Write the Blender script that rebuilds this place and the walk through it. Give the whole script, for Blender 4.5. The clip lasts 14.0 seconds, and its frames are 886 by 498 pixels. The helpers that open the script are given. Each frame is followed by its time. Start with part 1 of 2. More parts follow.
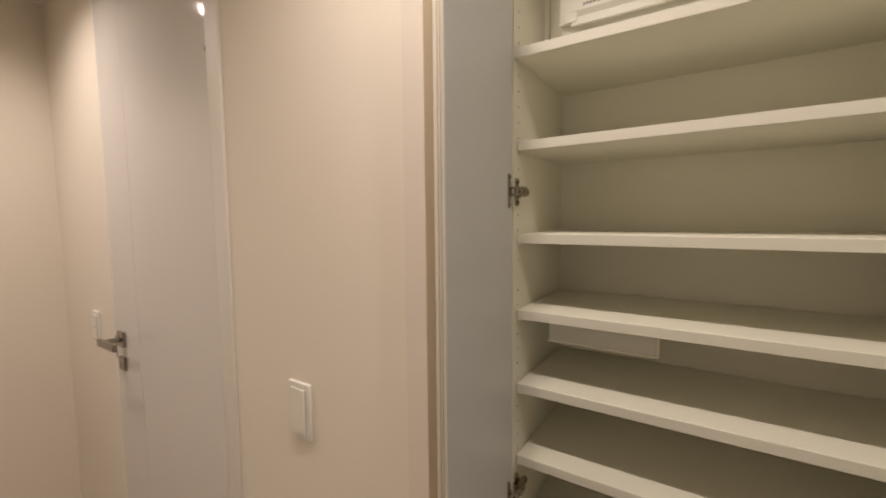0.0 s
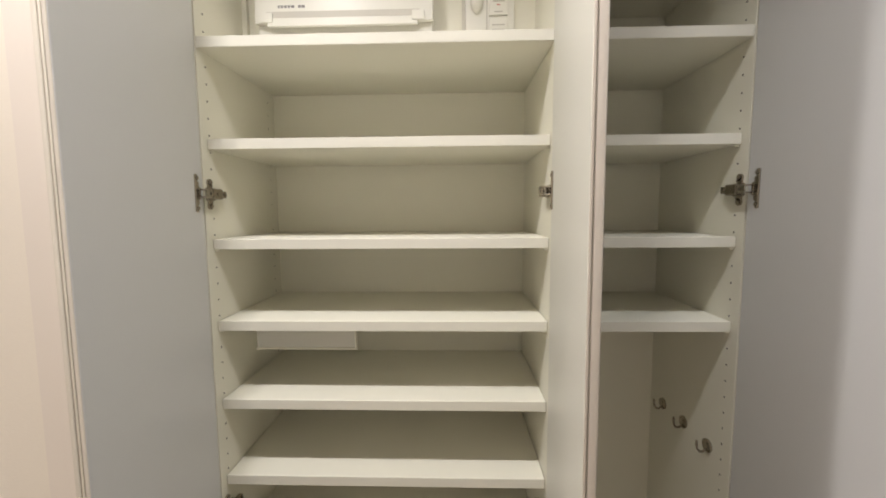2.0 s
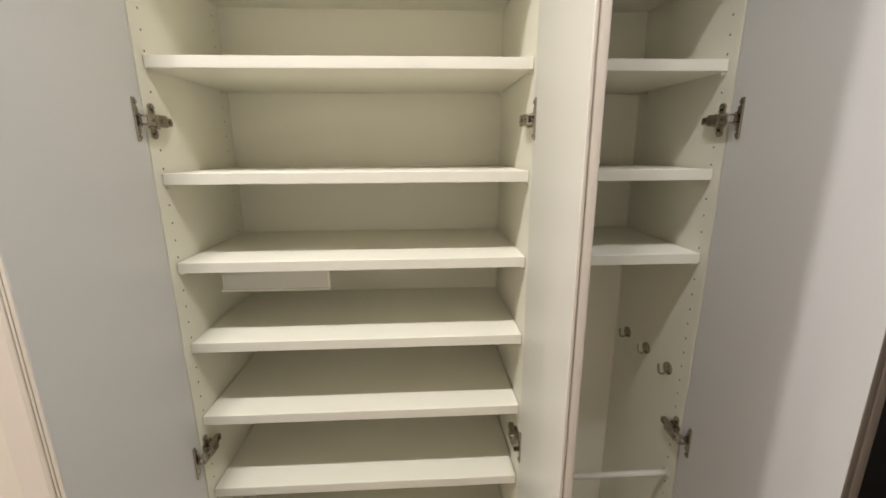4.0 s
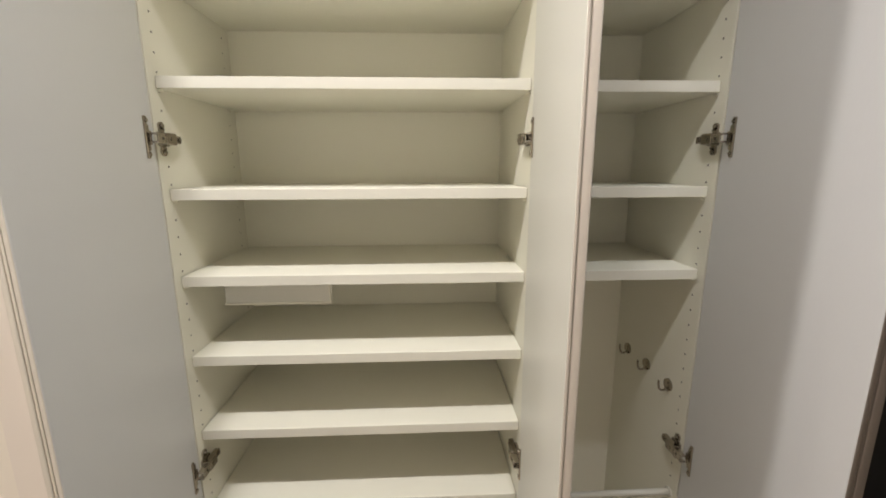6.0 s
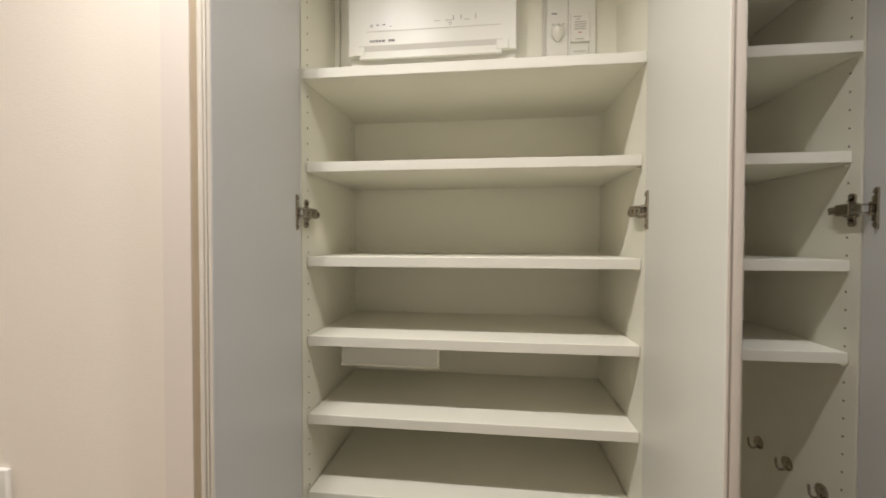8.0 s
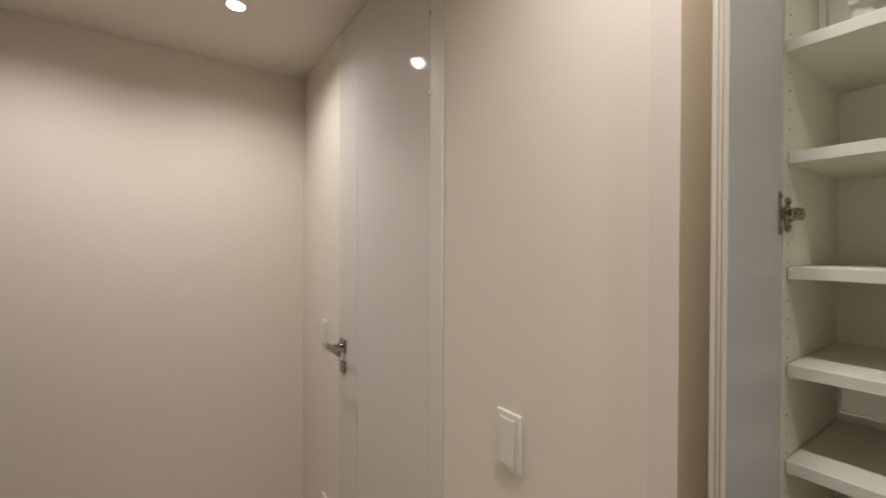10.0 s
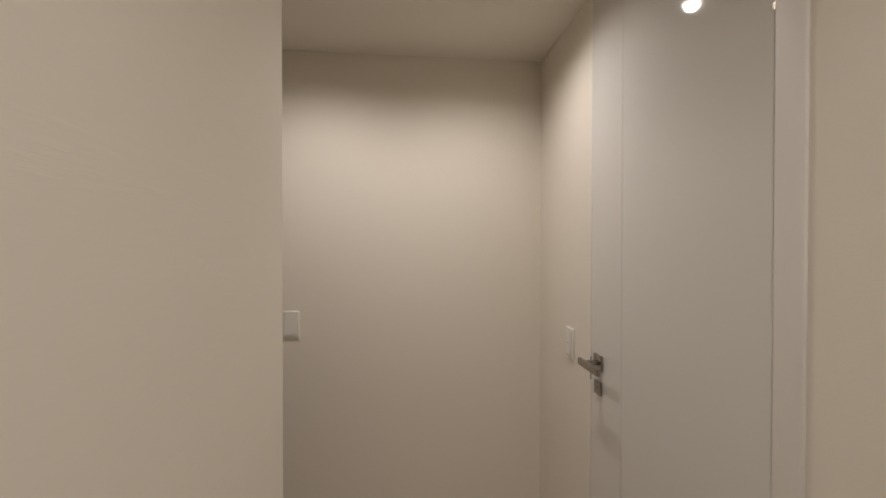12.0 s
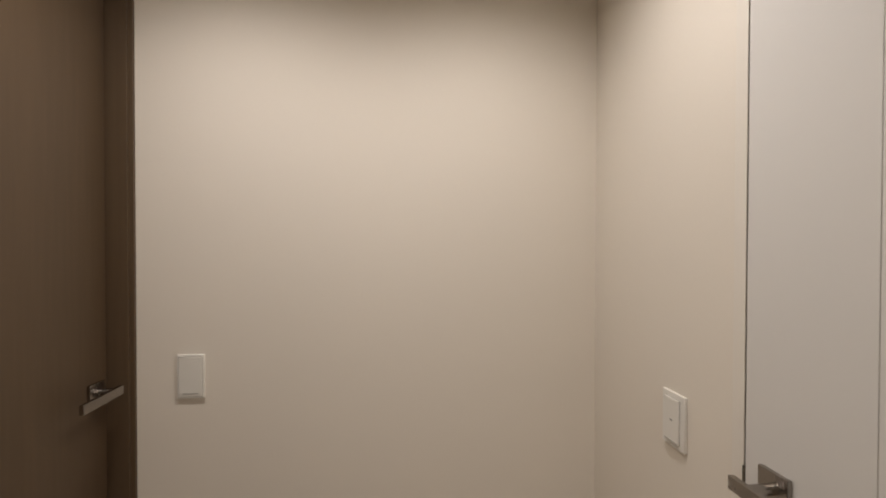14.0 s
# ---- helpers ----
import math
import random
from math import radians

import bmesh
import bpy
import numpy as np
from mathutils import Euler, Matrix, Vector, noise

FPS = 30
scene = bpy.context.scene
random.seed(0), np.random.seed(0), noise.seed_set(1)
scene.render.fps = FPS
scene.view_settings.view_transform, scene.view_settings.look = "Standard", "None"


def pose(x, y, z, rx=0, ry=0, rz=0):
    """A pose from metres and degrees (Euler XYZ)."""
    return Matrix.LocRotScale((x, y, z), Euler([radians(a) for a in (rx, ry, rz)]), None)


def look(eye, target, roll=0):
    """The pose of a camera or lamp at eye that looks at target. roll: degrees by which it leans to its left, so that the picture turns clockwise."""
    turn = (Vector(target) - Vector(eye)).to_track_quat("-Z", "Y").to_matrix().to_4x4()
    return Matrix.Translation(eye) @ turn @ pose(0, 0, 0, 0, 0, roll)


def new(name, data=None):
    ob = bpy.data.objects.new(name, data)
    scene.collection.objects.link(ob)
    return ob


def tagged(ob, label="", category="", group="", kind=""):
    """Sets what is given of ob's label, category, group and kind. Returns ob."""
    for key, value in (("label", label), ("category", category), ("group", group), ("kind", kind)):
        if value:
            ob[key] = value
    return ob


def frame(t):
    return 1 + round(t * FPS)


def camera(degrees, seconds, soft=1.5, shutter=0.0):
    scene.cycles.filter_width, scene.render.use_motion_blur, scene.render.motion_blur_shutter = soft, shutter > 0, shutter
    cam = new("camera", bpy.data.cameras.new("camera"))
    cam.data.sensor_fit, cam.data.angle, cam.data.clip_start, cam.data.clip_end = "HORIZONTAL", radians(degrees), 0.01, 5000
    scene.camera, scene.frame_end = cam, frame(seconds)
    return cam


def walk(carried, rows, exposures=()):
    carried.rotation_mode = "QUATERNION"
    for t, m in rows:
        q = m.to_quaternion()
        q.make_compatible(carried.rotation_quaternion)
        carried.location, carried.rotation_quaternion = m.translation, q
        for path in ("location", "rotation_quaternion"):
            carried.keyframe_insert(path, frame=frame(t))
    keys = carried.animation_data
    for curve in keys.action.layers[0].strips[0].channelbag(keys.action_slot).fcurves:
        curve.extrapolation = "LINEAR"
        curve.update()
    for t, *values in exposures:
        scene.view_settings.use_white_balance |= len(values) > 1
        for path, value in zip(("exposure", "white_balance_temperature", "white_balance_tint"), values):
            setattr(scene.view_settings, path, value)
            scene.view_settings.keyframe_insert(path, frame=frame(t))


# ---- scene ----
cam = camera(94.82, 14.0, soft=1.8, shutter=0.15)
PATH = [
    (0, (0.3434, -0.7944, 1.3698), (-0.7614, 0.8657, 1.2168), -0.57),
    (0.5, (0.3662, -0.7953, 1.3702), (-0.3924, 1.0489, 1.2167), -0.47),
    (1, (0.4113, -0.7912, 1.3834), (-0.0588, 1.1445, 1.2044), -0.57),
    (1.5, (0.4547, -0.7836, 1.3842), (0.2235, 1.1952, 1.2091), -0.48),
    (2, (0.4696, -0.7703, 1.3848), (0.4053, 1.2203, 1.2026), -0.41),
    (2.5, (0.4625, -0.7618, 1.3831), (0.5038, 1.2261, 1.1677), -0.32),
    (3, (0.4633, -0.7519, 1.3807), (0.5451, 1.2232, 1.0770), -0.31),
    (3.5, (0.4566, -0.7434, 1.3756), (0.5444, 1.2093, 0.9519), -0.34),
    (3.7, (0.4500, -0.7394, 1.3729), (0.5477, 1.2017, 0.9009), -0.32),
    (5.8, (0.4511, -0.7512, 1.3700), (0.5428, 1.1947, 0.9170), -0.29),
    (6, (0.4532, -0.7526, 1.3713), (0.5421, 1.2066, 0.9795), -0.17),
    (6.5, (0.4502, -0.7537, 1.3724), (0.5335, 1.2309, 1.1389), -0.16),
    (7, (0.4374, -0.7534, 1.3723), (0.5034, 1.2423, 1.2592), -0.06),
    (7.2, (0.4348, -0.7573, 1.3698), (0.4751, 1.2409, 1.2946), -0.03),
    (9.3, (0.2445, -0.8204, 1.3671), (-0.9195, 0.8059, 1.3540), 0.26),
    (9.5, (0.2407, -0.8235, 1.3687), (-1.0871, 0.6721, 1.3537), 0.21),
    (10, (0.2404, -0.8492, 1.3656), (-1.4169, 0.2702, 1.3536), 0.30),
    (10.3, (0.2445, -0.8777, 1.3639), (-1.5437, 0.0179, 1.3516), 0.53),
    (10.5, (0.2469, -0.8835, 1.3613), (-1.6049, -0.1283, 1.3430), 0.59),
    (11, (0.2490, -0.8956, 1.3622), (-1.6950, -0.4264, 1.3370), 0.52),
    (11.5, (0.1740, -0.9050, 1.3519), (-1.8052, -0.6189, 1.3248), 0.30),
    (12, (-0.0255, -0.9159, 1.3592), (-2.0162, -0.7250, 1.3404), 0.07),
    (12.5, (-0.1952, -0.9337, 1.3548), (-2.1886, -0.7730, 1.3379), 0.12),
    (13, (-0.3932, -0.9014, 1.3567), (-2.3886, -0.7663, 1.3438), 0.02),
    (13.5, (-0.5592, -0.8778, 1.3502), (-2.5548, -0.7448, 1.3358), 0.07),
    (13.6, (-0.5993, -0.8743, 1.3436), (-2.5942, -0.7325, 1.3266), -0.02),
    (14, (-0.7468, -0.8767, 1.3591), (-2.7322, -0.6367, 1.3358), 0.11),
]
EXPOSURES = [
    (0.0, -0.25, 7120, 16), (0.5, -0.11, 6600, 13), (1.0, -0.04, 6230, 11), (1.5, 0.13, 6220, 12), (2.0, 0.37, 6120, 11), (2.5, 0.49, 6130, 10), (3.5, 0.57, 6150, 10),
    (7.2, 0.40, 6130, 10), (9.3, -0.24, 6300, 12), (10.0, -0.36, 6280, 11), (10.5, -0.45, 6450, 13), (11.0, -0.53, 6390, 11), (13.0, -0.57, 6390, 11), (14.0, -0.39, 6350, 11),
]
walk(cam, [(t, look(eye, target, roll)) for t, eye, target, roll in PATH], EXPOSURES)

# ---------------------------------------------------------------- light
CEIL = 2.236
WALL_Y = -0.262      # wall with the white door
SOUTH_Y = -1.193     # wall opposite
BACK_X = -1.930      # end wall of the passage
CORNER_X = -0.991    # end of the wall opposite

world = bpy.data.worlds.new("world")
world.use_nodes = True
world.node_tree.nodes["Background"].inputs[0].default_value = (0.9, 0.85, 0.8, 1)
world.node_tree.nodes["Background"].inputs[1].default_value = 0.02
scene.world = world

# The last entry is an added, unseen lamp that fills the narrow cabinet.
DOWNLIGHTS = ((-1.409, -0.646), (-1.437, -1.286), (0.052, -0.531), (0.487, -0.537), (0.944, -0.540))
BEAMS = ((32, 155, (1.0, 0.92, 0.86)), (32, 155, (1.0, 0.92, 0.86)), (40, 155, (1.0, 0.92, 0.855)), (19, 142, (0.99, 0.93, 0.885)), (15.2, 117, (0.95, 0.93, 0.93)))
for (lx, ly), (watts, spread, tone) in zip(DOWNLIGHTS, BEAMS):
    lamp = bpy.data.lights.new("downlight_beam", "SPOT")
    lamp.energy = watts
    lamp.color = tone
    lamp.spot_size = radians(spread)
    lamp.spot_blend = 0.9
    lamp.shadow_soft_size = 0.022
    ob = new("downlight_beam", lamp)
    ob.location = (lx, ly, CEIL - 0.008)

# ---------------------------------------------------------------- materials
def material(name, color, rough=0.5, metal=0.0, vary=0.06, scale=6.0, bump=0.0, bump_scale=300.0, coat=0.0, stretch=(1, 1, 1), spec=0.5, patch=False):
    m = bpy.data.materials.new(name)
    m.use_nodes = True
    nt = m.node_tree
    b = nt.nodes["Principled BSDF"]
    b.inputs["Roughness"].default_value = rough
    b.inputs["Metallic"].default_value = metal
    b.inputs["Coat Weight"].default_value = coat
    b.inputs["Coat Roughness"].default_value = 0.08
    b.inputs["Specular IOR Level"].default_value = spec
    tc = nt.nodes.new("ShaderNodeTexCoord")
    mp = nt.nodes.new("ShaderNodeMapping")
    mp.inputs["Scale"].default_value = stretch
    nt.links.new(tc.outputs["Object"], mp.inputs["Vector"])
    big = nt.nodes.new("ShaderNodeTexNoise")
    big.inputs["Scale"].default_value = scale
    big.inputs["Detail"].default_value = 5
    fine = nt.nodes.new("ShaderNodeTexNoise")
    fine.inputs["Scale"].default_value = bump_scale
    fine.inputs["Detail"].default_value = 3
    nt.links.new(mp.outputs["Vector"], big.inputs["Vector"])
    nt.links.new(mp.outputs["Vector"], fine.inputs["Vector"])
    mix = nt.nodes.new("ShaderNodeMix")
    mix.data_type = "RGBA"
    mix.inputs[6].default_value = (*[c * (1 - vary) for c in color], 1)
    mix.inputs[7].default_value = (*[min(1, c * (1 + vary)) for c in color], 1)
    add = nt.nodes.new("ShaderNodeMath")
    add.operation = "ADD"
    half = nt.nodes.new("ShaderNodeMath")
    half.operation = "MULTIPLY"
    half.inputs[1].default_value = 0.5
    nt.links.new(big.outputs["Fac"], add.inputs[0])
    nt.links.new(fine.outputs["Fac"], add.inputs[1])
    nt.links.new(add.outputs[0], half.inputs[0])
    nt.links.new(half.outputs[0], mix.inputs[0])
    nt.links.new(mix.outputs[2], b.inputs["Base Color"])
    ramp = nt.nodes.new("ShaderNodeMapRange")
    ramp.inputs["To Min"].default_value = rough * 0.85
    ramp.inputs["To Max"].default_value = min(1, rough * 1.15)
    nt.links.new(big.outputs["Fac"], ramp.inputs["Value"])
    nt.links.new(ramp.outputs[0], b.inputs["Roughness"])
    if bump:
        bp = nt.nodes.new("ShaderNodeBump")
        bp.inputs["Strength"].default_value = bump
        bp.inputs["Distance"].default_value = 0.001
        nt.links.new(fine.outputs["Fac"], bp.inputs["Height"])
        if patch:
            where = nt.nodes.new("ShaderNodeMapRange")
            where.inputs["From Min"].default_value = 0.595
            where.inputs["From Max"].default_value = 0.68
            times = nt.nodes.new("ShaderNodeMath")
            times.operation = "MULTIPLY"
            nt.links.new(big.outputs["Fac"], where.inputs["Value"])
            nt.links.new(where.outputs[0], times.inputs[0])
            nt.links.new(fine.outputs["Fac"], times.inputs[1])
            nt.links.new(times.outputs[0], bp.inputs["Height"])
        nt.links.new(bp.outputs[0], b.inputs["Normal"])
    return m


def emitter(name, color, strength):
    m = bpy.data.materials.new(name)
    m.use_nodes = True
    b = m.node_tree.nodes["Principled BSDF"]
    b.inputs["Base Color"].default_value = (0.8, 0.8, 0.8, 1)
    b.inputs["Emission Color"].default_value = (*color, 1)
    b.inputs["Emission Strength"].default_value = strength
    return m


WALLPAPER = material("wallpaper", (0.80, 0.745, 0.655), 0.85, vary=0.035, scale=2.5, bump=0.24, bump_scale=380, stretch=(0.45, 0.45, 1.2), spec=0.2)
PLASTER = material("trowelled_paper", (0.80, 0.745, 0.655), 0.8, vary=0.03, scale=3.5, bump=0.65, bump_scale=85, stretch=(0.4, 1, 3.2), spec=0.25, patch=True)
CEILING = material("ceiling_paper", (0.79, 0.745, 0.67), 0.9, vary=0.03, scale=2, bump=0.4, bump_scale=350, spec=0.2)
WHITE_DOOR = material("white_lacquer", (0.72, 0.705, 0.672), 0.045, vary=0.012, scale=3)
WHITE_TRIM = material("white_trim", (0.76, 0.73, 0.68), 0.5, vary=0.03, scale=5, bump=0.05, bump_scale=200)
LOCKFRAME = material("cream_frame", (0.80, 0.755, 0.675), 0.5, vary=0.02, scale=5)
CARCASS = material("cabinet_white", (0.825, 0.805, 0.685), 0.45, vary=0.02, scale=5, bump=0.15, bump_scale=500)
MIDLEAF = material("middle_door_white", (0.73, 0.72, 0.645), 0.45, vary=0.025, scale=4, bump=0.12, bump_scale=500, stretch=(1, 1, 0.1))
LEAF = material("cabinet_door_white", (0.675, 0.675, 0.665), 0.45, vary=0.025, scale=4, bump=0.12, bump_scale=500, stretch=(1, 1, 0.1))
# Carcass hue darkened, so the weaker light on shelf fronts sits in the colour.
EDGEDIM = material("edge_band_dimmed", (0.685, 0.668, 0.575), 0.4, vary=0.02, scale=6)
EDGE = material("edge_band_beige", (0.655, 0.61, 0.525), 0.4, vary=0.06, scale=8, bump=0.05, stretch=(1, 1, 0.05))
PLASTIC = material("switch_plastic", (0.80, 0.78, 0.72), 0.3, vary=0.02, scale=12)
GREYPLASTIC = material("grey_plastic", (0.52, 0.50, 0.45), 0.4, vary=0.03, scale=12)
BOARDCREAM = material("board_plastic", (0.80, 0.785, 0.705), 0.35, vary=0.02, scale=12)
REDINK = material("print_red", (0.50, 0.16, 0.13), 0.6, vary=0.05)
PALEINK = material("print_pale", (0.50, 0.475, 0.41), 0.6, vary=0.05)
SLOTGREY = material("slot_grey", (0.60, 0.575, 0.50), 0.5, vary=0.03, scale=12)
CLEAR = material("milky_plastic", (0.75, 0.73, 0.635), 0.2, vary=0.02, scale=12)
NICKEL = material("satin_nickel", (0.34, 0.31, 0.28), 0.26, metal=1.0, vary=0.05, scale=30, bump=0.03, bump_scale=600)
CHROME = material("hinge_steel", (0.39, 0.35, 0.29), 0.19, metal=1.0, vary=0.08, scale=60)
LINKSTEEL = material("link_steel", (0.50, 0.46, 0.40), 0.24, metal=1.0, vary=0.06, scale=60)
RAILGREY = material("rail_pale", (0.60, 0.58, 0.50), 0.45, vary=0.04, scale=20)
PANELGREY = material("panel_plastic", (0.64, 0.635, 0.565), 0.35, vary=0.03, scale=14)
EDGEMID = material("edge_band_tan", (0.57, 0.515, 0.44), 0.4, vary=0.05, scale=8, bump=0.05, stretch=(1, 1, 0.05))
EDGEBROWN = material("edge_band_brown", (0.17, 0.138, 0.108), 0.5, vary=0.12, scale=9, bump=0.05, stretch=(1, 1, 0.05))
CASING = material("casing_paint", (0.755, 0.695, 0.625), 0.6, vary=0.02, scale=6)
TANJAMB = material("tan_jamb", (0.85, 0.745, 0.575), 0.55, vary=0.06, scale=8, stretch=(1, 1, 0.06))
DARKHOLE = material("pin_hole_dark", (0.085, 0.07, 0.05), 0.8, vary=0.2)
INK = material("print_grey", (0.22, 0.21, 0.20), 0.6, vary=0.05)
DARKWOOD = material("dark_oak_veneer", (0.098, 0.064, 0.036), 0.46, vary=0.28, scale=14, bump=0.12, bump_scale=90, stretch=(1, 1, 0.04))
BLACKWOOD = material("black_brown_veneer", (0.008, 0.006, 0.005), 0.45, vary=0.25, scale=14, bump=0.1, bump_scale=90, stretch=(1, 1, 0.04))
FLOORWOOD = material("pale_oak_floor", (0.50, 0.415, 0.33), 0.4, vary=0.15, scale=9, bump=0.1, bump_scale=120, stretch=(0.08, 1, 1))
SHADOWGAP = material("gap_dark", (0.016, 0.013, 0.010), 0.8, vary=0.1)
GLOW = emitter("downlight_glow", (1.0, 0.88, 0.74), 14)

# ---------------------------------------------------------------- builders
def add_box(bm, x0, x1, y0, y1, z0, z1, bevel=0.0, seg=2):
    made = bmesh.ops.create_cube(bm, size=1)["verts"]
    for v in made:
        v.co = Vector(((x0 + x1) / 2 + v.co.x * (x1 - x0), (y0 + y1) / 2 + v.co.y * (y1 - y0), (z0 + z1) / 2 + v.co.z * (z1 - z0)))
    if bevel:
        edges = {e for v in made for e in v.link_edges}
        bmesh.ops.bevel(bm, geom=list(edges), offset=bevel, segments=seg, affect="EDGES", profile=0.5)
    return bm


def box(*dims, bevel=0.0, seg=2):
    return add_box(bmesh.new(), *dims, bevel=bevel, seg=seg)


def add_cyl(bm, a, b, r, n=20, r2=None):
    a, b = Vector(a), Vector(b)
    d = b - a
    m = Matrix.Translation((a + b) / 2) @ d.to_track_quat("Z", "Y").to_matrix().to_4x4()
    bmesh.ops.create_cone(bm, cap_ends=True, segments=n, radius1=r, radius2=r if r2 is None else r2, depth=d.length, matrix=m)
    return bm


def mesh_object(name, bm, mat, smooth=True):
    bmesh.ops.recalc_face_normals(bm, faces=bm.faces)
    me = bpy.data.meshes.new(name)
    bm.to_mesh(me)
    bm.free()
    me.materials.append(mat)
    if smooth:
        for p in me.polygons:
            p.use_smooth = True
        me.set_sharp_from_angle(angle=radians(20))
    return new(name, me)


def thing(name, label, category, place=(0, 0, 0), turn=0, group="", kind=""):
    ob = new(name)
    ob.location = place
    ob.rotation_euler = (0, 0, radians(turn))
    return tagged(ob, label, category, group, kind)


def part(name, bm, mat, parent, label="", kind=""):
    ob = mesh_object(name, bm, mat)
    ob.parent = parent
    return tagged(ob, label, kind=kind)


def structure(name, bm, mat, label, category):
    return tagged(mesh_object(name, bm, mat), label, category, kind="structure")


# ---------------------------------------------------------------- structure
EAST_X = 1.30
floor_sheet = structure("floor", box(-2.2, EAST_X + 0.1, -2.6, 0.95, -0.06, -0.004), FLOORWOOD, "pale oak wood floor of the entrance passage", "floor")
structure("ceiling", box(-2.2, EAST_X + 0.1, -2.2, 0.5, CEIL, CEIL + 0.1), CEILING, "plain off-white papered ceiling with downlights", "ceiling")

# wall with the white door: full-height opening
DOOR_L, DOOR_R = -1.418, -0.628
structure("wall_north_west", box(BACK_X, DOOR_L, WALL_Y, WALL_Y + 0.12, 0, CEIL), WALLPAPER, "cream papered wall beside the white door", "wall")
structure("wall_north_east", box(DOOR_R, -0.049, WALL_Y, 0.36, 0, CEIL), WALLPAPER, "cream papered wall pier between door and cabinet", "wall")
structure("wall_north_behind_door", box(DOOR_L - 0.05, DOOR_R, WALL_Y + 0.14, WALL_Y + 0.22, 0, CEIL), WALLPAPER, "plain wall closing the door recess", "wall")
structure("wall_cabinet_back", box(-0.049, EAST_X, 0.33, 0.43, 0, CEIL), WALLPAPER, "cream papered wall behind the built-in cabinet", "wall")
structure("wall_west", box(BACK_X - 0.12, BACK_X, -1.90, WALL_Y + 0.12, 0, CEIL), WALLPAPER, "cream papered end wall of the passage", "wall")
structure("wall_south", box(CORNER_X, EAST_X, -2.0, SOUTH_Y, 0, CEIL, bevel=0.002), PLASTER, "cream textured papered wall opposite the cabinet", "wall")
structure("wall_alcove", box(BACK_X, CORNER_X, -1.90, -1.78, 0, CEIL), WALLPAPER, "plain wall closing the dark door recess", "wall")
structure("wall_east", box(EAST_X, EAST_X + 0.12, SOUTH_Y, 0.43, 0, CEIL), BLACKWOOD, "near-black wood panelled wall at the entrance end", "wall")


def baseboard(x0, x1, y0, y1, label):
    bm = box(x0, x1, y0, y1, 0, 0.044, bevel=0.002)
    return structure("baseboard", bm, WHITE_TRIM, label, "baseboard")


baseboard(BACK_X, BACK_X + 0.009, -1.56, WALL_Y, "white painted baseboard along the end wall")
baseboard(BACK_X + 0.009, DOOR_L - 0.002, WALL_Y - 0.009, WALL_Y, "white painted baseboard beside the white door")
baseboard(DOOR_R + 0.002, -0.052, WALL_Y - 0.009, WALL_Y, "white painted baseboard under the light switch")
baseboard(CORNER_X, EAST_X, SOUTH_Y, SOUTH_Y + 0.009, "white painted baseboard along the opposite wall")

# ---------------------------------------------------------------- white door
door = thing("door_1", "closed glossy white full-height door with lever handle", "door", kind="structure")
LEAF_L, LEAF_R = -1.387, -0.688
FACE = WALL_Y - 0.003
part("leaf", box(LEAF_L, -1.1921, FACE, FACE + 0.036, 0.008, CEIL - 0.006, bevel=0.0006), WHITE_DOOR, door, "glossy white lock-side panel")
part("leaf_panel", box(-1.1905, LEAF_R, FACE, FACE + 0.036, 0.008, CEIL - 0.006, bevel=0.0006), WHITE_DOOR, door, "glossy white main panel")
part("groove_fill", box(-1.1920, -1.1906, FACE + 0.0010, FACE + 0.03, 0.01, CEIL - 0.008), GREYPLASTIC, door)
part("backing", box(LEAF_L + 0.001, LEAF_R - 0.001, FACE + 0.037, FACE + 0.042, 0.008, CEIL - 0.006), WHITE_DOOR, door)
part("frame_lock_side", box(DOOR_L, LEAF_L - 0.0055, WALL_Y - 0.001, WALL_Y + 0.13, 0, CEIL - 0.001, bevel=0.001), LOCKFRAME, door)
bm = box(LEAF_R + 0.003, DOOR_R - 0.0002, WALL_Y - 0.006, WALL_Y + 0.13, 0, CEIL - 0.001, bevel=0.002, seg=3)
part("frame_hinge_side", bm, WHITE_TRIM, door)
part("gap_stop", box(LEAF_L - 0.0054, LEAF_L - 0.0001, FACE + 0.0045, FACE + 0.03, 0, CEIL - 0.002), SHADOWGAP, door)
for hz in (1.99, 1.78, 0.30):
    part("hinge", add_cyl(bmesh.new(), (LEAF_R + 0.001, FACE - 0.002, hz - 0.006), (LEAF_R + 0.001, FACE - 0.002, hz + 0.006), 0.0022, 16), LINKSTEEL, door)
HX, HZ = -1.328, 0.968
rose = part("rose", box(HX - 0.026, HX + 0.026, FACE - 0.009, FACE, HZ - 0.026, HZ + 0.026, bevel=0.0012), NICKEL, door, "square satin nickel handle rose")
part("neck", add_cyl(bmesh.new(), (HX + 0.002, FACE - 0.008, HZ), (HX + 0.002, FACE - 0.058, HZ), 0.009, 24), NICKEL, rose)
part("lever", box(HX - 0.026, HX + 0.112, FACE - 0.064, FACE - 0.053, HZ - 0.0115, HZ + 0.0115, bevel=0.0015), NICKEL, rose, "flat satin nickel lever")
lock = part("lock_plate", box(HX - 0.022, HX + 0.022, FACE - 0.009, FACE, HZ - 0.107, HZ - 0.062, bevel=0.0012), NICKEL, door, "square satin nickel privacy lock plate")
part("thumb_turn", box(HX - 0.004, HX + 0.006, FACE - 0.0098, FACE - 0.0085, HZ - 0.087, HZ - 0.081), INK, lock)
part("latch_plate", box(LEAF_L - 0.0054, LEAF_L - 0.0001, FACE - 0.001, FACE + 0.0064, HZ - 0.078, HZ + 0.002), DARKHOLE, door)

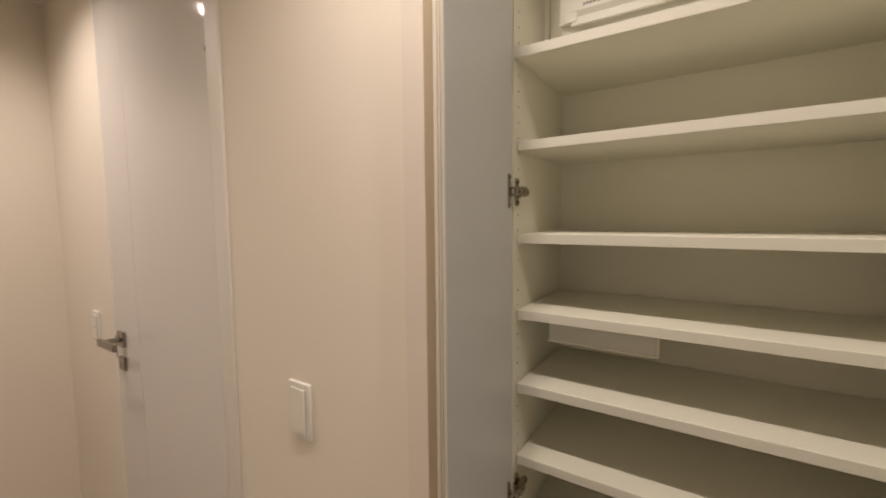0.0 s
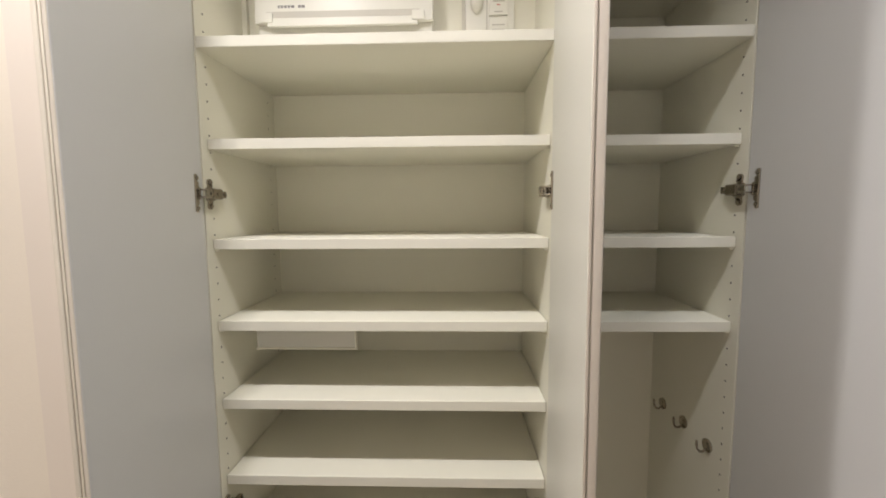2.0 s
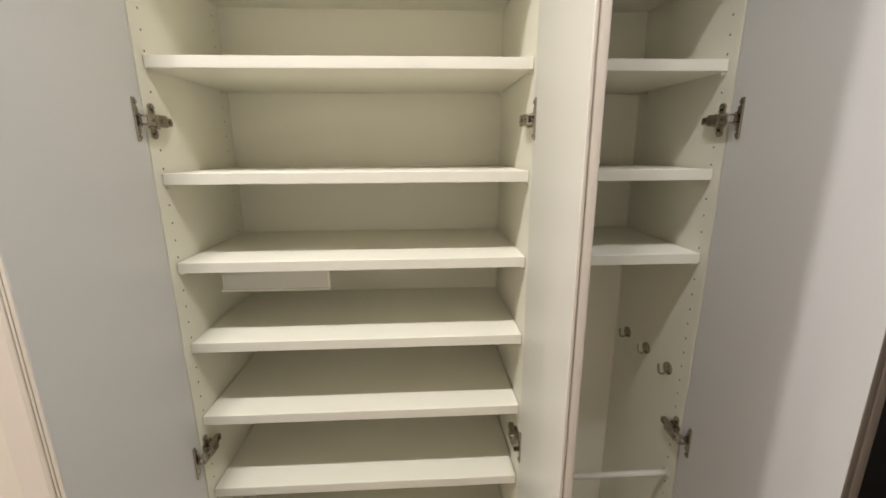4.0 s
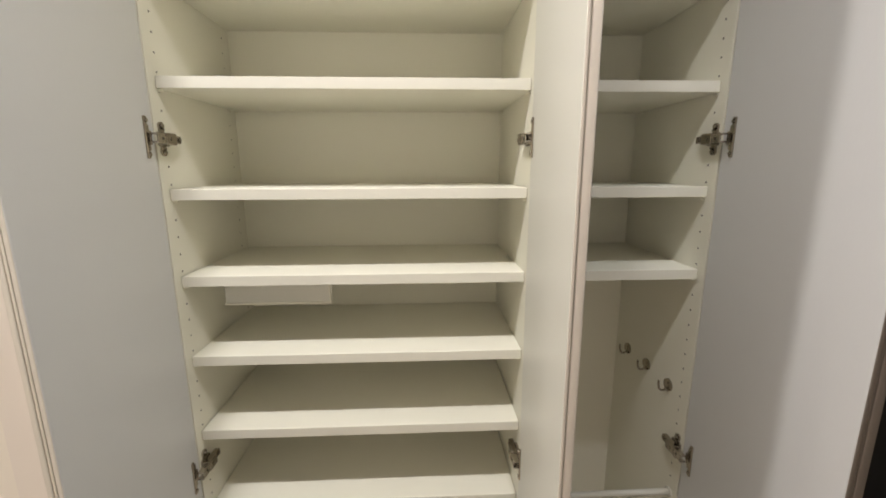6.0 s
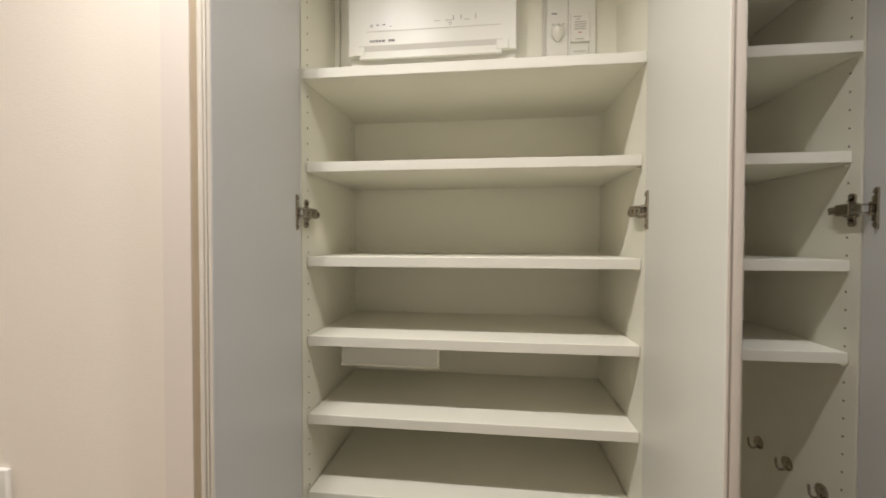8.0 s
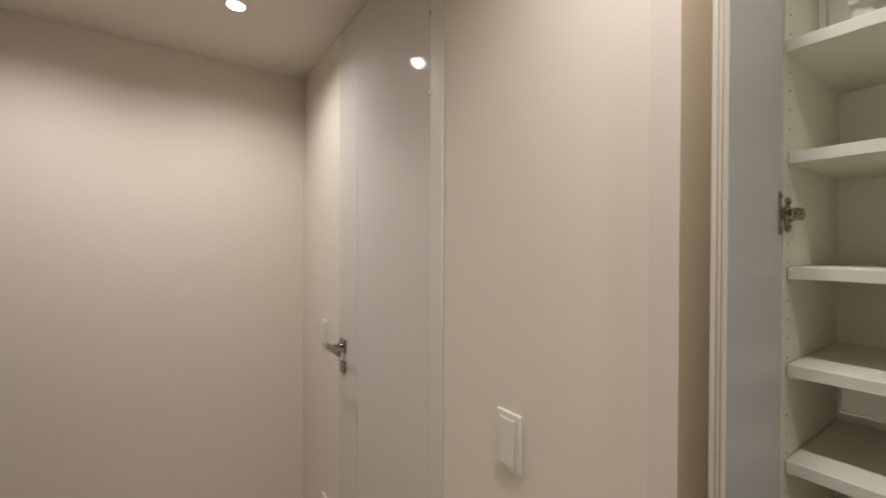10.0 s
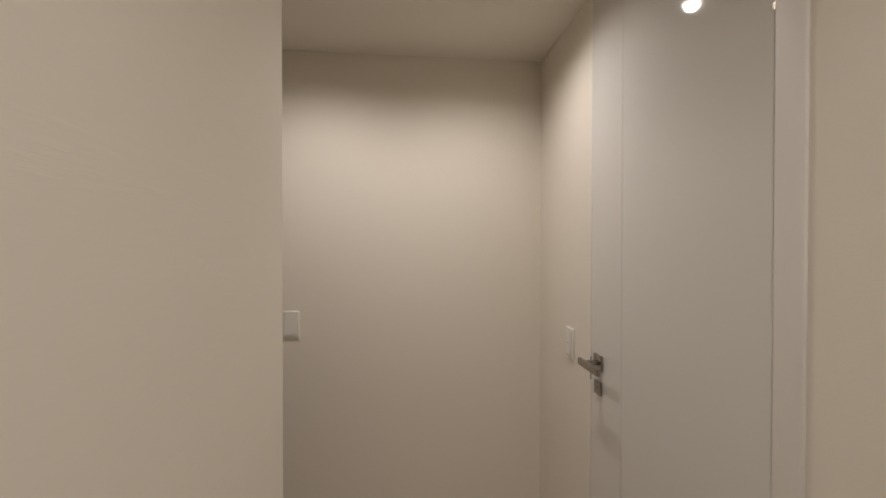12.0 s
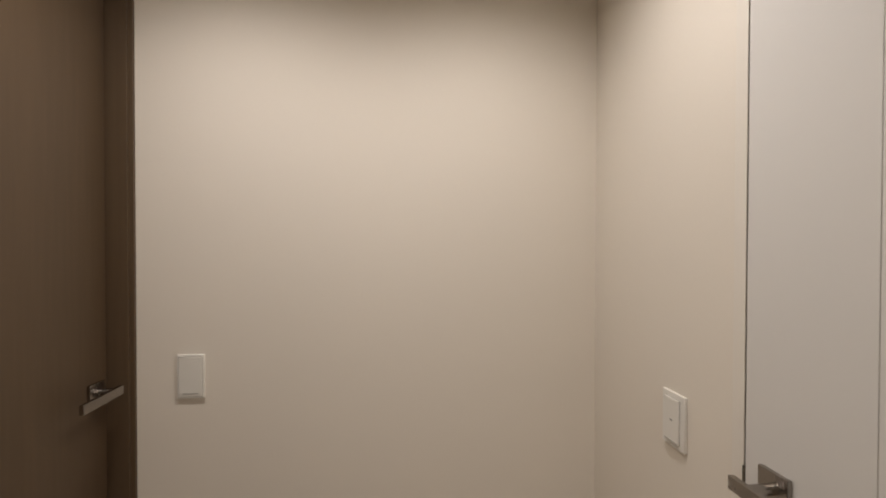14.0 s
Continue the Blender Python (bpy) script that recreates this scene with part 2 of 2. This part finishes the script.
# ---------------------------------------------------------------- dark door
ddoor = thing("door_2", "closed dark brown oak door with lever handle", "door", kind="structure")
DF = -1.624
DW0, DW1 = -1.908, CORNER_X - 0.05
part("leaf", box(DW0, DW1, DF - 0.036, DF, 0.006, CEIL - 0.008, bevel=0.001), DARKWOOD, ddoor, "dark brown grained leaf")
bm = box(BACK_X, -1.921, -1.78, -1.563, 0, CEIL - 0.001, bevel=0.001)
add_box(bm, -1.9205, DW0 - 0.005, -1.78, -1.574, 0, CEIL - 0.001, bevel=0.001)
part("frame_lock_side", bm, DARKWOOD, ddoor)
part("frame_hinge_side", box(DW1 + 0.003, CORNER_X, -1.78, -1.574, 0, CEIL - 0.001, bevel=0.001), DARKWOOD, ddoor)
part("gap_stop", box(DW0 - 0.0049, DW0 - 0.0001, DF - 0.03, DF - 0.014, 0, CEIL - 0.002), SHADOWGAP, ddoor)
QX, QZ = -1.862, 0.985
rose = part("rose", box(QX - 0.024, QX + 0.024, DF, DF + 0.009, QZ - 0.024, QZ + 0.024, bevel=0.0012), NICKEL, ddoor, "square satin nickel handle rose")
part("neck", add_cyl(bmesh.new(), (QX, DF + 0.008, QZ), (QX, DF + 0.052, QZ), 0.009, 24), NICKEL, rose)
part("lever", box(QX - 0.018, QX + 0.118, DF + 0.048, DF + 0.059, QZ - 0.0115, QZ + 0.0115, bevel=0.0015), NICKEL, rose, "flat satin nickel lever")

# ---------------------------------------------------------------- wall plates
def wall_plate(label, m, half=0.0215, tall=0.048, proud=0.0125, dot=False, bars=False):
    """A 70 x 120 mm plate facing local -y, centre at the origin."""
    plate = thing("wall_switch", label, "switch", group="wall switches")
    part("cover_plate", box(-0.035, 0.035, -0.008, 0.0, -0.060, 0.060, bevel=0.0022), PLASTIC, plate)
    part("rocker", box(-half, half, -proud, -0.0082, -tall, tall, bevel=0.0012), PLASTIC, plate)
    part("seam", box(-half - 0.0013, half + 0.0013, -0.0086, -0.0079, -tall - 0.0013, tall + 0.0013), GREYPLASTIC, plate)
    if dot:
        part("indicator", box(-0.004, 0.004, -proud - 0.0007, -proud - 0.0001, -0.001, 0.002), INK, plate)
    if bars:
        part("slot", box(-0.020, 0.020, -proud - 0.0006, -proud - 0.0001, -0.0475, -0.0435), GREYPLASTIC, plate)
        part("slot", box(-0.018, 0.018, -proud - 0.0006, -proud - 0.0001, 0.0415, 0.0445), PLASTIC, plate)
    plate.matrix_basis = m
    return plate


wall_plate("white plastic light switch on the cream wall pier", pose(-0.376, WALL_Y, 0.966))
wall_plate("white plastic switch with indicator beside the white door", pose(-1.567, WALL_Y, 0.976), dot=True, bars=True)
wall_plate("white plastic switch on the end wall", pose(BACK_X, -1.424, 0.998, 0, 0, 90), half=0.029, tall=0.053, proud=0.0095, bars=True)
outlet = thing("wall_outlet", "white plastic outlet plate low beside the white door", "outlet")
part("cover_plate", box(-0.058, 0.058, -0.010, 0, -0.06, 0.06, bevel=0.002), PLASTIC, outlet)
part("socket", box(-0.042, 0.042, -0.012, -0.0102, -0.045, 0.045, bevel=0.001), PLASTIC, outlet)
outlet.location = (-1.531, WALL_Y, 0.19)

# ---------------------------------------------------------------- downlights
# The fifth fixture is made up too, to go with the added fill lamp.
for i, (lx, ly) in enumerate(DOWNLIGHTS):
    dl = thing("downlight", "round recessed ceiling downlight, lit warm white", "downlight", (lx, ly, CEIL), group="ceiling downlights")
    bm = bmesh.new()
    outer = bmesh.ops.create_circle(bm, segments=40, radius=0.037)["verts"]
    inner = bmesh.ops.create_circle(bm, segments=40, radius=0.030)["verts"]
    bmesh.ops.bridge_loops(bm, edges=list({e for v in outer + inner for e in v.link_edges}))
    bmesh.ops.solidify(bm, geom=bm.faces[:], thickness=0.004)
    ring = part("trim_ring", bm, WHITE_TRIM, dl)
    ring.location.z = -0.002
    part("lens", add_cyl(bmesh.new(), (0, 0, -0.0035), (0, 0, -0.0005), 0.0295, 40), GLOW, dl, "glowing warm white lens")

hatch = thing("ceiling_hatch", "square white ceiling inspection hatch", "hatch")
HX0, HX1, HY0, HY1 = -1.134, -0.834, -0.655, -0.355
bm = box(HX0, HX1, HY1 - 0.012, HY1, CEIL - 0.004, CEIL, bevel=0.0008)
add_box(bm, HX0, HX1, HY0, HY0 + 0.012, CEIL - 0.004, CEIL, bevel=0.0008)
add_box(bm, HX0, HX0 + 0.012, HY0 + 0.0122, HY1 - 0.0122, CEIL - 0.004, CEIL, bevel=0.0008)
add_box(bm, HX1 - 0.012, HX1, HY0 + 0.0122, HY1 - 0.0122, CEIL - 0.004, CEIL, bevel=0.0008)
part("rim", bm, GREYPLASTIC, hatch)
part("panel", box(HX0 + 0.014, HX1 - 0.014, HY0 + 0.014, HY1 - 0.014, CEIL - 0.003, CEIL), CEILING, hatch)

# ---------------------------------------------------------------- shoe cabinet
FRONT = -0.018      # front edge of the carcass
BACK = 0.296
TH = 0.018
BOT, TOP = 0.06, 2.215


def pin_holes(x, face, z0, z1, ys):
    """Drilled shelf-pin holes, 32 mm apart; face +1 looks to +x."""
    bm = bmesh.new()
    rows = []
    while z0 <= z1:
        rows.append(z0)
        z0 += 0.032 if z0 < 1.31 else 0.0316
    for yy in ys:
        for zz in rows:
            add_cyl(bm, (x - 0.004 * face, yy, zz), (x + 0.00015 * face, yy, zz), 0.0020 if yy < 0.1 else 0.0015, 10)
    return bm


def hinge(cab, x, z, s, wings=True):
    """Concealed hinge on a side panel at x; s = +1 when the cabinet lies towards +x."""
    def slab(bm, d0, d1, y0, y1, z0, z1, bevel):
        return add_box(bm, min(x + s * d0, x + s * d1), max(x + s * d0, x + s * d1), y0, y1, z0, z1, bevel=bevel)

    bm = slab(bmesh.new(), 0, 0.005, -0.016, 0.012, z - 0.012, z + 0.012, 0.0015)
    if wings:
        slab(bm, 0, 0.0038, -0.0105, 0.0035, z - 0.022, z + 0.022, 0.0016)
        for dz in (-0.022, 0.022):
            add_cyl(bm, (x, -0.0035, z + dz), (x + s * 0.0038, -0.0035, z + dz), 0.0068, 24)
            add_cyl(bm, (x + s * 0.0036, -0.0035, z + dz), (x + s * 0.0064, -0.0035, z + dz), 0.0040, 20, 0.0034)
    h = part("hinge", bm, CHROME, cab, "nickel-plated concealed hinge")
    bm = slab(bmesh.new(), 0.005, 0.0200, -0.019, 0.010, z - 0.0100, z + 0.0100, 0.0022)
    slab(bm, 0.004, 0.0150, 0.0102, 0.031, z - 0.0068, z + 0.0068, 0.0018)
    add_cyl(bm, (x + s * 0.0145, 0.0250, z), (x + s * 0.0163, 0.0250, z), 0.0036, 20)
    add_cyl(bm, (x + s * 0.0195, -0.006, z), (x + s * 0.0210, -0.006, z), 0.0033, 20)
    part("arm", bm, CHROME, h)
    part("slot", slab(bmesh.new(), 0.0148, 0.0157, 0.0125, 0.0180, z - 0.0036, z + 0.0036, 0), DARKHOLE, h)
    bm = slab(bmesh.new(), 0.0080, 0.0190, -0.0440, -0.0192, z - 0.0082, z - 0.0050, 0.0010)
    slab(bm, 0.0080, 0.0190, -0.0440, -0.0192, z + 0.0050, z + 0.0082, 0.0010)
    slab(bm, 0.0165, 0.0185, -0.0400, -0.0192, z - 0.0052, z + 0.0052, 0.0006)
    part("link", bm, LINKSTEEL, h, "bright steel hinge link")
    part("rivet", add_cyl(bmesh.new(), (x + s * 0.0180, -0.027, z), (x + s * 0.0192, -0.027, z), 0.0026, 20), DARKHOLE, h)
    return h


def cabinet_door(cab, hx, hy, length, turn, s, k=1.0, edge=None, face=None, thick=0.0172):
    """Open door leaf; hinge edge at (hx, hy); local +x runs along the leaf, its inner face at local y = 0."""
    edge, face = edge or EDGE, face or LEAF
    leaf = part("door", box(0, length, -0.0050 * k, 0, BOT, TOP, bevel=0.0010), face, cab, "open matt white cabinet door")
    back = -0.0066 * k
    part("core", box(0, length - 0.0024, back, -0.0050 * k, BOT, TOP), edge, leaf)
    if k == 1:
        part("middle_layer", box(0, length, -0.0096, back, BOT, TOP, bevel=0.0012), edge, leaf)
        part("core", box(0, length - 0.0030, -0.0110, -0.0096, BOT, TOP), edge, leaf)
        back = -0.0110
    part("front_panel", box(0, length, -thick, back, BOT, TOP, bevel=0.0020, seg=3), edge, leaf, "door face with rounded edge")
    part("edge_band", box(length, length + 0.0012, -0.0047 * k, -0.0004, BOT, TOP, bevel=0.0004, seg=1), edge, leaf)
    for z in (1.421, 0.785):
        c = 0.0135 if k == 1 else 0.0055
        bm = box(0.0110 + c, 0.0190 + c, 0, 0.0036, z - 0.034, z + 0.034, bevel=0.0014)
        add_box(bm, 0.0065 + c, 0.0112 + c, 0, 0.0034, z - 0.021, z + 0.021, bevel=0.0014)
        add_box(bm, 0.0020 + c, 0.0068 + c, 0, 0.0044, z - 0.0115, z + 0.0115, bevel=0.0014)
        for dz in (-0.027, 0.027):
            add_cyl(bm, (0.0145 + c, 0.0035, z + dz), (0.0145 + c, 0.0052, z + dz), 0.0032, 20)
        part("hinge_cup", bm, CHROME, leaf, "nickel-plated hinge cup")
    if s > 0:
        leaf.matrix_basis = pose(hx, hy, 0, 0, 0, turn)
    else:
        leaf.matrix_basis = pose(hx, hy, 0, 0, 0, turn) @ Matrix.Diagonal((1, -1, 1, 1))
    return leaf


def carcass(label, x0, x1, shelves, fixed, upper_back):
    cab = thing("shoe_cabinet", label, "cabinet", group="built-in shoe cabinets")
    part("side_panel", box(x0 - TH, x0, FRONT, BACK + 0.006, BOT, TOP, bevel=0.0003, seg=1), CARCASS, cab)
    part("side_panel", box(x1, x1 + TH - 0.001, FRONT, BACK + 0.006, BOT, TOP, bevel=0.0003, seg=1), CARCASS, cab)
    part("back_panel", box(x0, x1, BACK, BACK + 0.006, BOT, TOP), CARCASS, cab)
    part("bottom_panel", box(x0, x1, FRONT, BACK, BOT, BOT + TH), CARCASS, cab)
    part("top_panel", box(x0, x1, FRONT, BACK, TOP - TH, TOP), CARCASS, cab)
    part("plinth", box(x0 - TH, x1 + TH - 0.001, FRONT + 0.03, FRONT + 0.045, 0.0, BOT - 0.0005), CARCASS, cab)
    for z in shelves:
        kid = part("shelf", box(x0 + 0.0016, x1 - 0.0016, 0.0, BACK - 0.002, z, z + 0.020, bevel=0.0010), CARCASS, cab, "white adjustable shelf")
        part("edge_band", box(x0 + 0.0017, x1 - 0.0017, -0.0012, -0.0001, z + 0.0003, z + 0.0197, bevel=0.0005, seg=1), EDGEDIM, kid, "white edge band, darkened for weaker light")
        for xx, s in ((x0, 1), (x1, -1)):
            for yy in (0.008, 0.262):
                part("shelf_pin", add_cyl(bmesh.new(), (xx, yy, z - 0.003), (xx + s * 0.008, yy, z - 0.003), 0.0022, 12), CARCASS, cab)
    kid = part("fixed_shelf", box(x0 + 0.0004, x1 - 0.0004, -0.0166, BACK - 0.001, fixed, fixed + 0.020, bevel=0.0010), CARCASS, cab, "white fixed shelf")
    part("edge_band", box(x0 + 0.0005, x1 - 0.0005, -0.0178, -0.0167, fixed + 0.0003, fixed + 0.0197, bevel=0.0005, seg=1), EDGEDIM, kid, "white edge band, darkened for weaker light")
    part("pin_holes", pin_holes(x0, 1, 0.287, 2.10, (0.008, 0.262) if upper_back else (0.008,)), DARKHOLE, cab, "drilled shelf-pin holes", kind="stuff")
    if not upper_back:
        part("pin_holes", pin_holes(x1, -1, 0.287, 2.10, (0.008,)), DARKHOLE, cab, "drilled shelf-pin holes", kind="stuff")
    if upper_back:
        part("upper_back_panel", box(x0, x1, 0.168, 0.178, fixed + 0.0205, TOP - TH), CARCASS, cab)
        part("upper_cleat", box(x0, x0 + 0.011, 0.155, 0.1675, fixed + 0.0205, TOP - TH, bevel=0.001), CARCASS, cab)
    return cab


LX0, LX1, RX0, RX1 = 0.0, 0.645, 0.681, 0.989
left = carcass("tall white built-in shoe cabinet, both doors open, empty", LX0, LX1, (1.505, 1.315, 1.154, 0.994, 0.834, 0.660, 0.46), 1.684, True)
right = carcass("narrow white built-in shoe cabinet, door open, with hooks", RX0, RX1, (1.857, 1.503, 1.315, 1.154), 1.684, False)
for z in (1.421, 0.785):
    hinge(left, LX0, z, 1)
    hinge(left, LX1, z, -1, False)
    hinge(right, RX1, z, -1)


def aim(x0, y0, x1, y1):
    return math.degrees(math.atan2(y1 - y0, x1 - x0)), math.hypot(x1 - x0, y1 - y0)


a, n = aim(-0.001, -0.0205, 0.0445, -0.338)
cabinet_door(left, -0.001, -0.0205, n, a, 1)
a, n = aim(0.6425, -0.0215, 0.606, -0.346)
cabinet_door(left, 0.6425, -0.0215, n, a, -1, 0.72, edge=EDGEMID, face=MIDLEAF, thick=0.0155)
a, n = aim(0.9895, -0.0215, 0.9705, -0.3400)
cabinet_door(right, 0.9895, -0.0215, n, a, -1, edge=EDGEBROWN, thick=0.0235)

# filler between pier and cabinet, and at the far end
structure("trim_filler", box(-0.0485, LX0 - TH - 0.0005, -0.02, 0.30, 0, CEIL), CARCASS, "narrow white filler strip beside the cabinet", "trim")
structure("trim_filler", box(RX1 + TH, EAST_X, 0.0, 0.30, 0, CEIL), WALLPAPER, "papered wall beside the cabinet", "trim")
structure("trim_header", box(-0.0485, EAST_X, -0.03, 0.30, TOP + 0.0005, CEIL), CARCASS, "white strip above the cabinet", "trim")

structure("trim_casing", box(-0.087, -0.0432, WALL_Y - 0.0015, WALL_Y + 0.0006, 0, CEIL - 0.001, bevel=0.0005, seg=1), CASING, "pale painted casing strip on the pier edge", "trim")
structure("trim_jamb", box(-0.0488, -0.0435, WALL_Y + 0.001, -0.021, 0, CEIL - 0.001, bevel=0.0008), TANJAMB, "tan wood jamb lining the pier beside the cabinet", "trim")

# panel under a shelf
hung = thing("hanging_panel", "thin white plastic panel hung under a shelf", "panel")
part("panel", box(0.062, 0.264, 0.0295, 0.036, 1.111, 1.150, bevel=0.001), PANELGREY, hung)
bm = box(0.060, 0.267, 0.027, 0.036, 1.1075, 1.1112, bevel=0.0012)
add_box(bm, 0.2638, 0.267, 0.027, 0.036, 1.1114, 1.150, bevel=0.0010)
part("rim", bm, CARCASS, hung, "raised pale rim")
part("bracket", box(0.075, 0.252, 0.0362, 0.075, 1.146, 1.1535, bevel=0.001), CARCASS, hung)

# coat hooks
for yy, zz in ((0.049, 0.899), (0.139, 0.902), (0.231, 0.901)):
    hook = thing("coat_hook", "small chrome coat hook on the cabinet side", "hook", (RX1, yy, zz), group="chrome hooks")
    bm = add_cyl(bmesh.new(), (0, 0, 0), (-0.004, 0, 0), 0.014, 28)
    add_cyl(bm, (-0.004, 0, 0.001), (-0.006, 0, 0.001), 0.010, 24, 0.006)
    part("base", bm, CHROME, hook)
    cu = bmesh.new()
    pts = [Vector((-0.004, 0, -0.007)), Vector((-0.010, 0, -0.013)), Vector((-0.017, 0, -0.013)), Vector((-0.022, 0, -0.007)), Vector((-0.0235, 0, 0.001)), Vector((-0.0240, 0, 0.010))]
    for p, q in zip(pts, pts[1:]):
        add_cyl(cu, p, q, 0.0022, 12)
        bmesh.ops.create_uvsphere(cu, u_segments=10, v_segments=8, radius=0.0023, matrix=Matrix.Translation(q))
    part("prong", cu, CHROME, hook)

# umbrella rail
rail = thing("umbrella_rail", "slim grey rail across the narrow cabinet", "rail")
part("bar", add_cyl(bmesh.new(), (RX0 + 0.002, 0.006, 0.664), (RX1 - 0.002, 0.006, 0.664), 0.0068, 24), RAILGREY, rail)
for xx, s in ((RX0, 1), (RX1, -1)):
    part("flange", add_cyl(bmesh.new(), (xx, 0.006, 0.664), (xx + s * 0.004, 0.006, 0.664), 0.0105, 24), RAILGREY, rail)

# ---------------------------------------------------------------- distribution board
board = thing("distribution_board", "white plastic electrical distribution board above the shelf", "fuse box")
BY = 0.118
part("base_box", box(0.048, 0.422, BY + 0.012, 0.160, 1.712, 2.04, bevel=0.003), BOARDCREAM, board)
part("cover", box(0.046, 0.424, BY, BY + 0.0118, 1.783, 2.042, bevel=0.003), BOARDCREAM, board)
part("slot", box(0.072, 0.395, BY - 0.0006, BY + 0.002, 1.7935, 1.8065), SLOTGREY, board)
for xx in (0.060, 0.380):
    part("clip", box(xx, xx + 0.026, BY - 0.006, BY - 0.0008, 1.783, 1.803, bevel=0.0015), BOARDCREAM, board)
part("lip", box(0.074, 0.392, BY - 0.004, BY + 0.004, 1.775, 1.7928, bevel=0.002), BOARDCREAM, board)
part("window_seam", box(0.090, 0.39, BY - 0.0005, BY + 0.001, 1.8370, 1.8385), SLOTGREY, board)
for x0, x1 in ((0.097, 0.101), (0.103, 0.108), (0.110, 0.116), (0.118, 0.123), (0.125, 0.132), (0.140, 0.146), (0.147, 0.154)):
    part("print", box(x0, x1, BY - 0.0004, BY + 0.001, 1.814, 1.819), INK, board)
part("label", box(0.096, 0.153, BY - 0.0008, BY + 0.001, 1.840, 1.872), PLASTIC, board, "small white breaker window")
part("test_button", add_cyl(bmesh.new(), (0.1015, BY + 0.001, 1.850), (0.1015, BY - 0.002, 1.850), 0.0036, 20), GREYPLASTIC, board, "small grey round button")
for x0, x1, z in ((0.112, 0.118, 1.8505), (0.1265, 0.1325, 1.8505), (0.1445, 0.1465, 1.8455)):
    part("print", box(x0, x1, BY - 0.0012, BY + 0.001, z, z + 0.0024), INK, board)
for x0 in (0.2855, 0.3025, 0.3345):
    part("tick", box(x0, x0 + 0.0013, BY - 0.0005, BY + 0.001, 1.8535, 1.864), INK, board)
for x0, x1, z in ((0.243, 0.256, 1.8525), (0.268, 0.283, 1.8525), (0.310, 0.322, 1.8525), (0.2745, 0.2835, 1.8470), (0.2765, 0.2815, 1.8432)):
    part("print", box(x0, x1, BY - 0.0005, BY + 0.001, z, z + 0.0016), PALEINK, board)

acc = thing("terminal_panel", "small cream plastic terminal panel with clear knob", "panel")
part("base_plate", box(0.492, 0.598, 0.158, 0.168, 1.711, 1.93, bevel=0.002), BOARDCREAM, acc)
part("side_rib", box(0.484, 0.4918, 0.160, 0.168, 1.711, 1.93), SLOTGREY, acc)
part("seam", box(0.5375, 0.5395, 0.1575, 0.159, 1.712, 1.929), PALEINK, acc)
# drop-shaped clear knob hanging from a small neck
bm = bmesh.new()
rings = []
for dz, r in ((0.016, 0.008), (0.013, 0.0125), (0.004, 0.0140), (-0.004, 0.0125), (-0.011, 0.0085), (-0.017, 0.0030), (-0.0185, 0.0004)):
    rings.append([bm.verts.new((0.516 + r * math.cos(k * math.pi / 10), 0.1525 + 0.38 * r * math.sin(k * math.pi / 10), 1.828 + dz)) for k in range(20)])
for lo, hi in zip(rings, rings[1:]):
    for k in range(20):
        bm.faces.new((lo[k], hi[k], hi[(k + 1) % 20], lo[(k + 1) % 20]))
bm.faces.new(list(reversed(rings[0])))
bm.faces.new(rings[-1])
bmesh.ops.recalc_face_normals(bm, faces=bm.faces)
part("knob", bm, CLEAR, acc, "clear drop-shaped plastic knob")
for x0 in (0.503, 0.515, 0.525):
    part("print", box(x0, x0 + 0.006, 0.1572, 0.159, 1.849, 1.8515), PALEINK, acc)
part("print", box(0.503, 0.514, 0.1572, 0.159, 1.872, 1.8748), INK, acc)
module = part("module", box(0.543, 0.584, 0.153, 0.1578, 1.807, 1.87, bevel=0.0012), BOARDCREAM, acc)
part("module", box(0.543, 0.582, 0.155, 0.1578, 1.755, 1.803, bevel=0.0012), BOARDCREAM, acc)
for x0, x1, z in ((0.549, 0.566, 1.861), (0.555, 0.563, 1.855), (0.552, 0.576, 1.849), (0.551, 0.577, 1.844), (0.552, 0.575, 1.839), (0.551, 0.576, 1.834), (0.554, 0.572, 1.812)):
    part("print", box(x0, x1, 0.1526, 0.1535, z, z + 0.0024), PALEINK, module)
part("print", box(0.559, 0.567, 0.1526, 0.1535, 1.8265, 1.8285), REDINK, module)
for z in (1.766, 1.776, 1.786):
    part("print", box(0.549, 0.577, 0.1546, 0.1555, z, z + 0.0022), PALEINK, acc)

# ---------------------------------------------------------------- floor planks
def plank_mesh(width, length):
    bm = box(0, width - 0.0012, 0, length - 0.0012, 0, 0.004, bevel=0.0006, seg=1)
    bmesh.ops.recalc_face_normals(bm, faces=bm.faces)
    me = bpy.data.meshes.new("plank")
    bm.to_mesh(me)
    bm.free()
    me.materials.append(FLOORWOOD)
    return me


PLANK_W, PLANK_L = 0.145, 0.91
plank_data = plank_mesh(PLANK_W, PLANK_L)
for col in range(23):
    for row in range(3):
        px = BACK_X + 0.009 + col * PLANK_W
        py = -2.5 + row * PLANK_L + (col % 3) * 0.3
        if px + PLANK_W > EAST_X:
            continue
        board = new("plank", plank_data)
        board.location = (px, py, -0.0038)
        board.parent = floor_sheet
